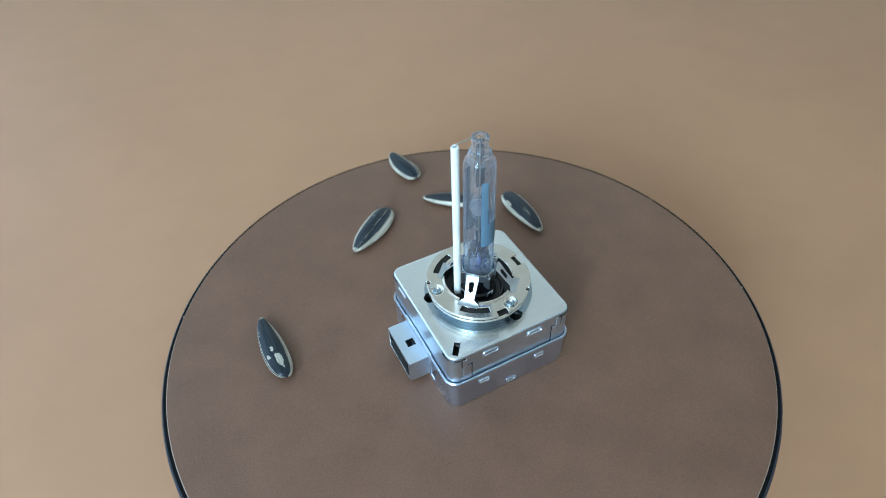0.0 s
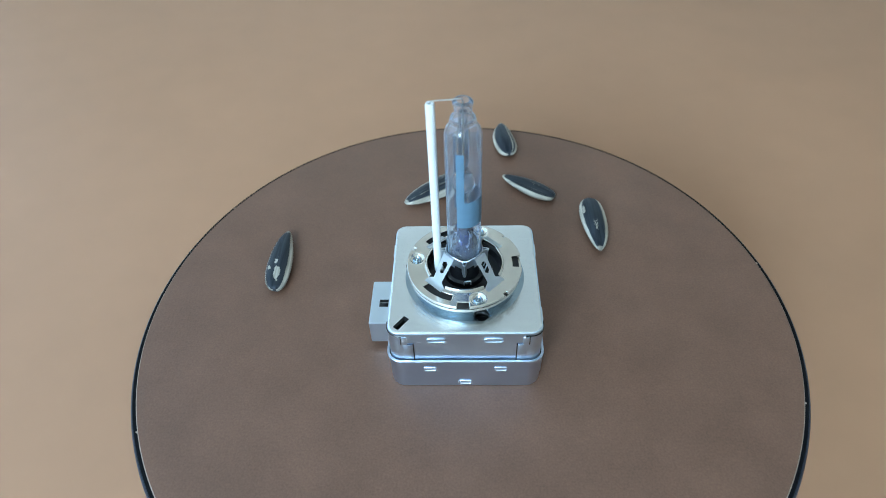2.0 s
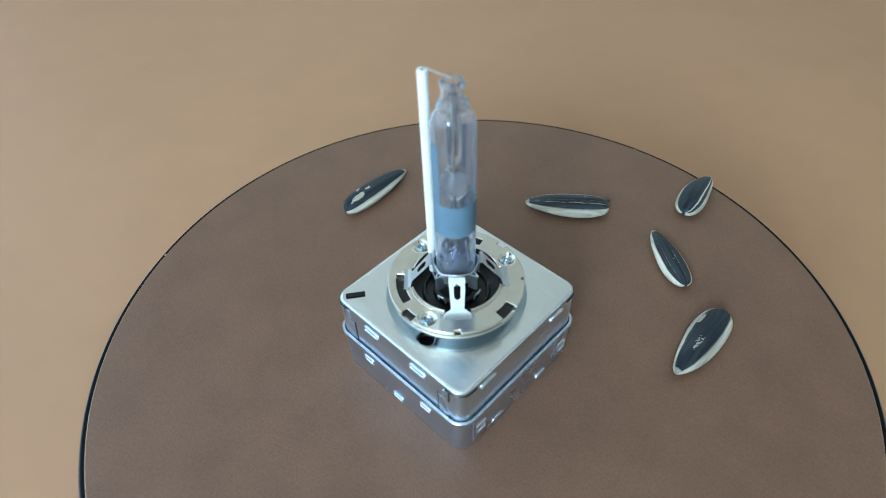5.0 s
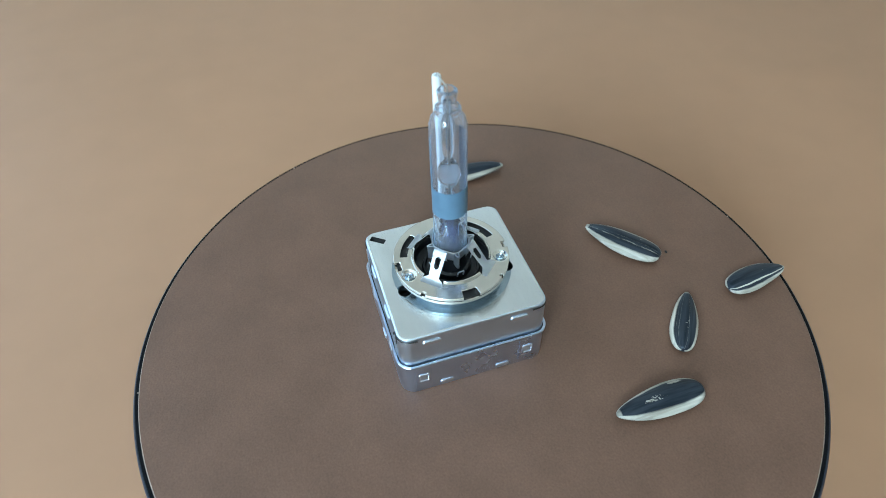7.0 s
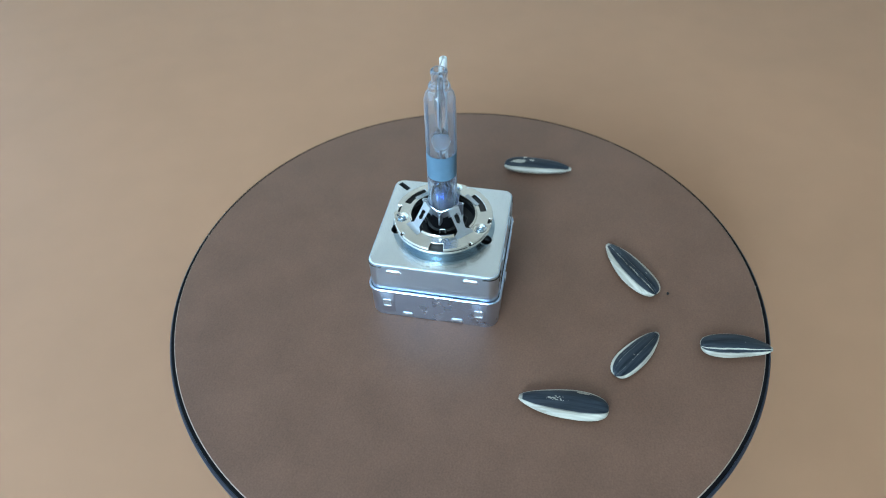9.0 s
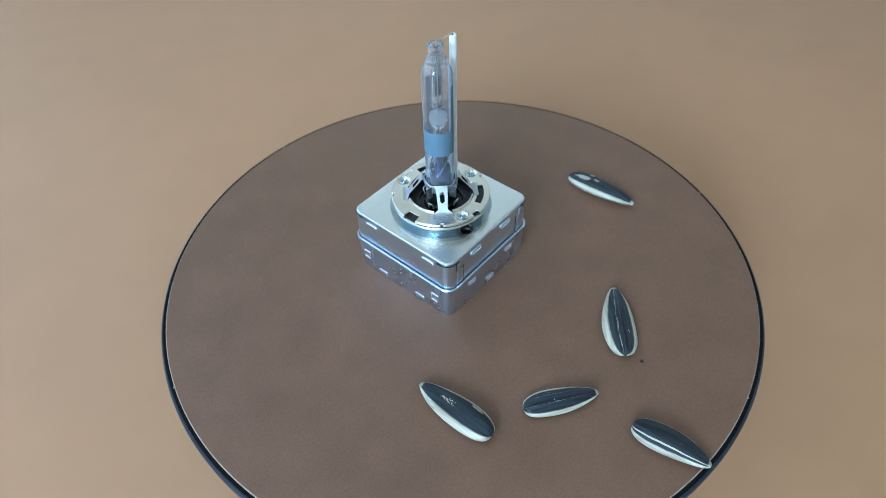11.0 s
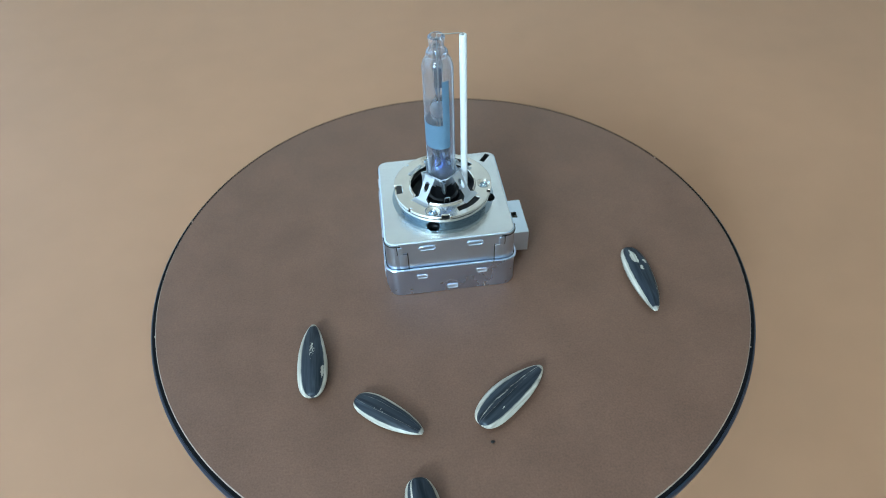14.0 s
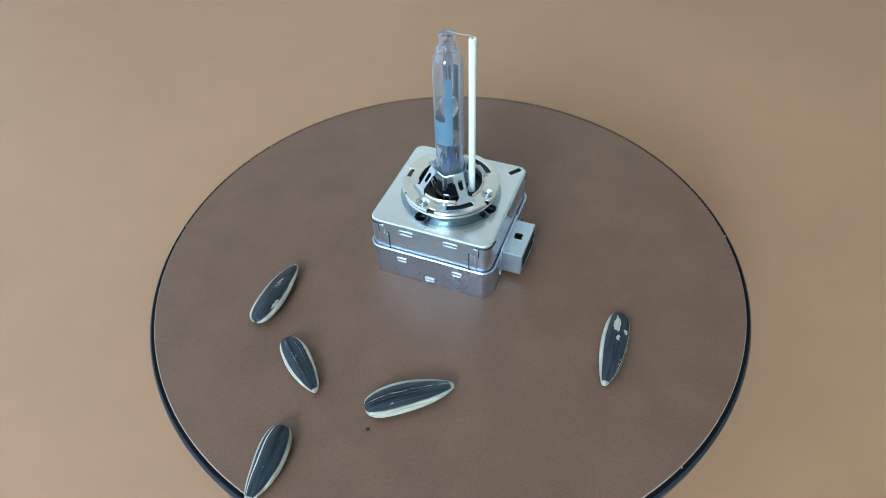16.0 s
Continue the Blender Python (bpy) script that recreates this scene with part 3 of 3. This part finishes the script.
# ---- sunflower seeds ----
def seed_material(name, lines, edges, patches, seed):
    """Dark hull with pale margins; lines are pale stripes across the hull; patches (along, across, half length, half width, share, grain) are worn pale."""
    m = bpy.data.materials.new(name)
    m.use_nodes = True
    nodes, links = m.node_tree.nodes, m.node_tree.links
    b = nodes["Principled BSDF"]
    b.inputs["Roughness"].default_value = 0.33
    b.inputs["Specular IOR Level"].default_value = 0.28
    uv = nodes.new("ShaderNodeUVMap")
    uv.uv_map = "hull"
    sep = nodes.new("ShaderNodeSeparateXYZ")
    links.new(uv.outputs["UV"], sep.inputs["Vector"])
    co = nodes.new("ShaderNodeTexCoord")

    def noise_at(scale, detail=4, stretch=(1, 1, 1)):
        mp = nodes.new("ShaderNodeMapping")
        mp.inputs["Location"].default_value = (seed * 3.7, seed * 1.3, 0)
        mp.inputs["Scale"].default_value = stretch
        nz = nodes.new("ShaderNodeTexNoise")
        nz.inputs["Scale"].default_value, nz.inputs["Detail"].default_value = scale, detail
        links.new(co.outputs["Object"], mp.inputs["Vector"])
        links.new(mp.outputs["Vector"], nz.inputs["Vector"])
        return nz.outputs["Fac"]

    def math_node(op, a, b_=None, c=None):
        nd = nodes.new("ShaderNodeMath")
        nd.operation = op
        for k, value in enumerate((a, b_, c)):
            if value is None:
                continue
            if isinstance(value, (int, float)):
                nd.inputs[k].default_value = value
            else:
                links.new(value, nd.inputs[k])
        return nd.outputs[0]

    wob = math_node("MULTIPLY_ADD", noise_at(260), 0.10, -0.05)
    v = math_node("ADD", sep.outputs["Y"], wob)

    def band(center, half):
        d = math_node("ABSOLUTE", math_node("SUBTRACT", v, center))
        nd = nodes.new("ShaderNodeMapRange")
        nd.inputs["From Min"].default_value, nd.inputs["From Max"].default_value = half, half * 0.82
        links.new(d, nd.inputs["Value"])
        return nd.outputs["Result"]

    pale = math_node("MAXIMUM", band(1.0, edges[0]), band(-1.0, edges[1]))
    broken = nodes.new("ShaderNodeMapRange")
    broken.inputs["From Min"].default_value, broken.inputs["From Max"].default_value = 0.36, 0.62
    broken.inputs["To Min"].default_value = 0.1
    links.new(noise_at(330, 3), broken.inputs["Value"])
    for c, w in lines:
        stripe = band(c, w)
        if w < 0.03:
            stripe = math_node("MULTIPLY", math_node("MULTIPLY", stripe, 0.4 if w < 0.02 else 0.8), broken.outputs["Result"])
        pale = math_node("MAXIMUM", pale, stripe)
    for u0, v0, hu, hv, share, grain in patches:
        du = math_node("DIVIDE", math_node("SUBTRACT", sep.outputs["X"], u0), hu)
        dv = math_node("DIVIDE", math_node("SUBTRACT", sep.outputs["Y"], v0), hv)
        far = math_node("SQRT", math_node("ADD", math_node("MULTIPLY", du, du), math_node("MULTIPLY", dv, dv)))
        near = math_node("MULTIPLY", math_node("SUBTRACT", 1.25, far), share)
        gap = math_node("SUBTRACT", math_node("ADD", near, noise_at(grain, 4)), 1.0)
        worn = nodes.new("ShaderNodeMapRange")
        worn.inputs["From Min"].default_value, worn.inputs["From Max"].default_value = 0.0, 0.06
        links.new(gap, worn.inputs["Value"])
        pale = math_node("MAXIMUM", pale, math_node("MULTIPLY", worn.outputs["Result"], 0.85))
    tipn = nodes.new("ShaderNodeMapRange")
    tipn.inputs["From Min"].default_value, tipn.inputs["From Max"].default_value = 0.06, 0.045
    links.new(sep.outputs["X"], tipn.inputs["Value"])
    pale = math_node("MAXIMUM", pale, math_node("MULTIPLY", tipn.outputs["Result"], 0.7))
    dark, light = nodes.new("ShaderNodeValToRGB"), nodes.new("ShaderNodeValToRGB")
    for ramp, lo, hi in ((dark, (0.004, 0.008, 0.014), (0.034, 0.044, 0.056)), (light, (0.34, 0.30, 0.24), (0.64, 0.59, 0.50))):
        ramp.color_ramp.elements[0].color, ramp.color_ramp.elements[1].color = (*lo, 1), (*hi, 1)
        ramp.color_ramp.elements[0].position, ramp.color_ramp.elements[1].position = 0.35, 0.7
        links.new(noise_at(620, 7, (0.09, 1.6, 1)), ramp.inputs["Fac"])
    mix = nodes.new("ShaderNodeMix")
    mix.data_type = "RGBA"
    links.new(pale, mix.inputs["Factor"])
    links.new(dark.outputs["Color"], mix.inputs["A"])
    links.new(light.outputs["Color"], mix.inputs["B"])
    links.new(mix.outputs["Result"], b.inputs["Base Color"])
    bp = nodes.new("ShaderNodeBump")
    bp.inputs["Strength"].default_value, bp.inputs["Distance"].default_value = 0.35, 0.0003
    links.new(noise_at(700, 5, (0.12, 1.5, 1)), bp.inputs["Height"])
    links.new(bp.outputs["Normal"], b.inputs["Normal"])
    return m


def seed_shape(length, wide, thick, mat, bend=0.0, skew=0.0):
    """A hull from its pointed end at -x to its blunt end at +x, resting on z = 0."""
    bm = bmesh.new()
    uvl = bm.loops.layers.uv.new("hull")
    ns, nr = 28, 28
    peak = lambda s: (s ** 0.62) * ((1 - s) ** 0.36)
    top = max(peak(k / 200) for k in range(201))
    rings, uvs = [], []
    for i in range(ns + 1):
        s = 0.5 - 0.5 * math.cos(math.pi * (0.075 + 0.905 * i / ns))
        w = peak(s) / top * wide / 2
        h = (peak(s) / top) ** 0.85 * thick / 2
        ring, uvr = [], []
        for k in range(nr):
            a = 2 * math.pi * k / nr
            y = w * math.cos(a) * (1 + 0.035 * math.sin(7 * s + skew + (3 if math.cos(a) > 0 else 0)))
            z = h * math.copysign(abs(math.sin(a)) ** 1.12, math.sin(a)) * (1 + 0.06 * math.cos(5 * a) + 0.05 * math.sin(9 * s + 2 * a + skew))
            ring.append(bm.verts.new(((s - 0.5) * length * MM, (y + bend * (s - 0.5) ** 2 * 4) * MM, (z + thick / 2) * MM)))
            uvr.append((s, 1 - 2 * abs(((k / nr + 0.0) % 1.0) * 2 % 2 - (0 if k < nr / 2 else 1)) if k <= nr / 2 else 1 - 2 * ((nr - k) / (nr / 2))))
        rings.append(ring), uvs.append(uvr)
    def face(ids):
        f = bm.faces.new([rings[i][k] for i, k in ids])
        for loop, (i, k) in zip(f.loops, ids):
            loop[uvl].uv = (uvs[i][k][0], 1 - 2 * (min(k, nr - k) / (nr / 2)))
    for i in range(ns):
        for k in range(nr):
            j = (k + 1) % nr
            face([(i, k), (i + 1, k), (i + 1, j), (i, j)])
    face([(0, k) for k in range(nr)])
    face([(ns, k) for k in range(nr)][::-1])
    return part("sunflower_seed", bm, mat)


CX, CY = -0.71, 7.76
SPINNING = []


def put(ob, m, axle=(0.0, 0.0)):
    SPINNING.append((ob, m, pose(axle[0], axle[1], 0)))
    ob.matrix_world = pose(axle[0], axle[1], 0) @ pose(0, 0, 0, 0, 0, SPIN_START) @ m


def seeds():
    # pointed end, blunt end (in the bulb's axes, mm), width, thickness, roll, stripes, margin, scuffing, label
    rows = (
        ((46.4, 30.6), (46.2, 57.2), 9.4, 4.7, 4, ((-0.62, 0.02),), (0.42, 0.60), ((0.42, 0.05, 0.26, 0.30, 0.47, 1900), (0.36, 0.02, 0.12, 0.2, 0.5, 1300), (0.70, 0.52, 0.13, 0.13, 0.72, 700)), "striped sunflower seed with a scuffed dark hull"),
        ((14.9, 72.5), (33.5, 58.9), 8.2, 3.9, -2, ((-0.28, 0.014), (0.16, 0.010), (-0.42, 0.008)), (0.44, 0.48), ((0.6, 0.1, 0.3, 0.3, 0.42, 1700),), "glossy dark sunflower seed with a pale margin"),
        ((-22.2, 56.0), (-0.6, 72.2), 10.4, 4.4, 2, ((-0.10, 0.026), (0.05, 0.008)), (0.50, 0.58), ((0.7, 0.3, 0.1, 0.1, 0.45, 1300), (0.15, -0.1, 0.1, 0.2, 0.45, 700)), "broad sunflower seed with one pale stripe"),
        ((15.4, 107.4), (17.8, 85.3), 9.0, 4.5, 2, ((0.40, 0.04),), (0.42, 0.42), ((0.4, 0.0, 0.08, 0.1, 0.45, 700),), "dark sunflower seed overhanging the turntable's rim"),
        ((-63.9, 41.6), (-63.2, 13.6), 8.3, 4.8, -8, ((0.70, 0.24), (-0.75, 0.03)), (0.04, 0.10), ((0.80, 0.0, 0.17, 0.26, 0.92, 420), (0.60, -0.15, 0.16, 0.3, 0.50, 800), (0.7, -0.5, 0.07, 0.2, 0.7, 600), (0.3, -0.6, 0.3, 0.2, 0.42, 800)), "chipped sunflower seed with a pale worn patch"),
    )
    for k, (tip, end, wide, thick, roll, lines, edges, patches, label) in enumerate(rows):
        length = math.hypot(end[0] - tip[0], end[1] - tip[1])
        ob = seed_shape(length, wide, thick, seed_material("seed_hull", lines, edges, patches, k + 1), bend=0.6 if k in (3, 4) else 0.2, skew=k * 1.9)
        tagged(ob, label, "sunflower seed", "seeds on the turntable")
        yaw = math.degrees(math.atan2(end[1] - tip[1], end[0] - tip[0]))
        x, y = (tip[0] + end[0]) / 2 - CX, (tip[1] + end[1]) / 2 - CY
        local = pose(0, 0, 0, roll, 0, yaw)
        low = min((local @ v.co).z for v in ob.data.vertices)
        put(ob, pose(x * MM, y * MM, -low) @ local)


TOP = turntable()
put(TOP, pose(0.17 * MM, -0.66 * MM, 0), (0.0001, 0.0002))
BULB = lamp_bulb()
put(BULB, pose(-CX * MM, -CY * MM, 0.00002))
seeds()


def crumb():
    bm = bmesh.new()
    bmesh.ops.create_icosphere(bm, subdivisions=2, radius=0.55 * MM)
    for v in bm.verts:
        v.co = Vector((v.co.x * 1.2, v.co.y * 0.8, v.co.z * 0.5)) * (1 + 0.3 * noise.noise(v.co * 3000))
    ob = part("crumb", bm, BLACK_PLASTIC_AND_SHADE)
    tagged(ob, "tiny dark crumb lying on the brown board", "crumb")
    put(ob, pose((-3.6 - CX) * MM, (77.0 - CY) * MM, 0.2 * MM))


crumb()


def motions():
    for ob, m, axle in SPINNING:
        walk(ob, [(k * 0.25, axle @ pose(0, 0, 0, 0, 0, SPIN_START + SPIN_RATE * k * 0.25) @ m) for k in range(65)])


motions()
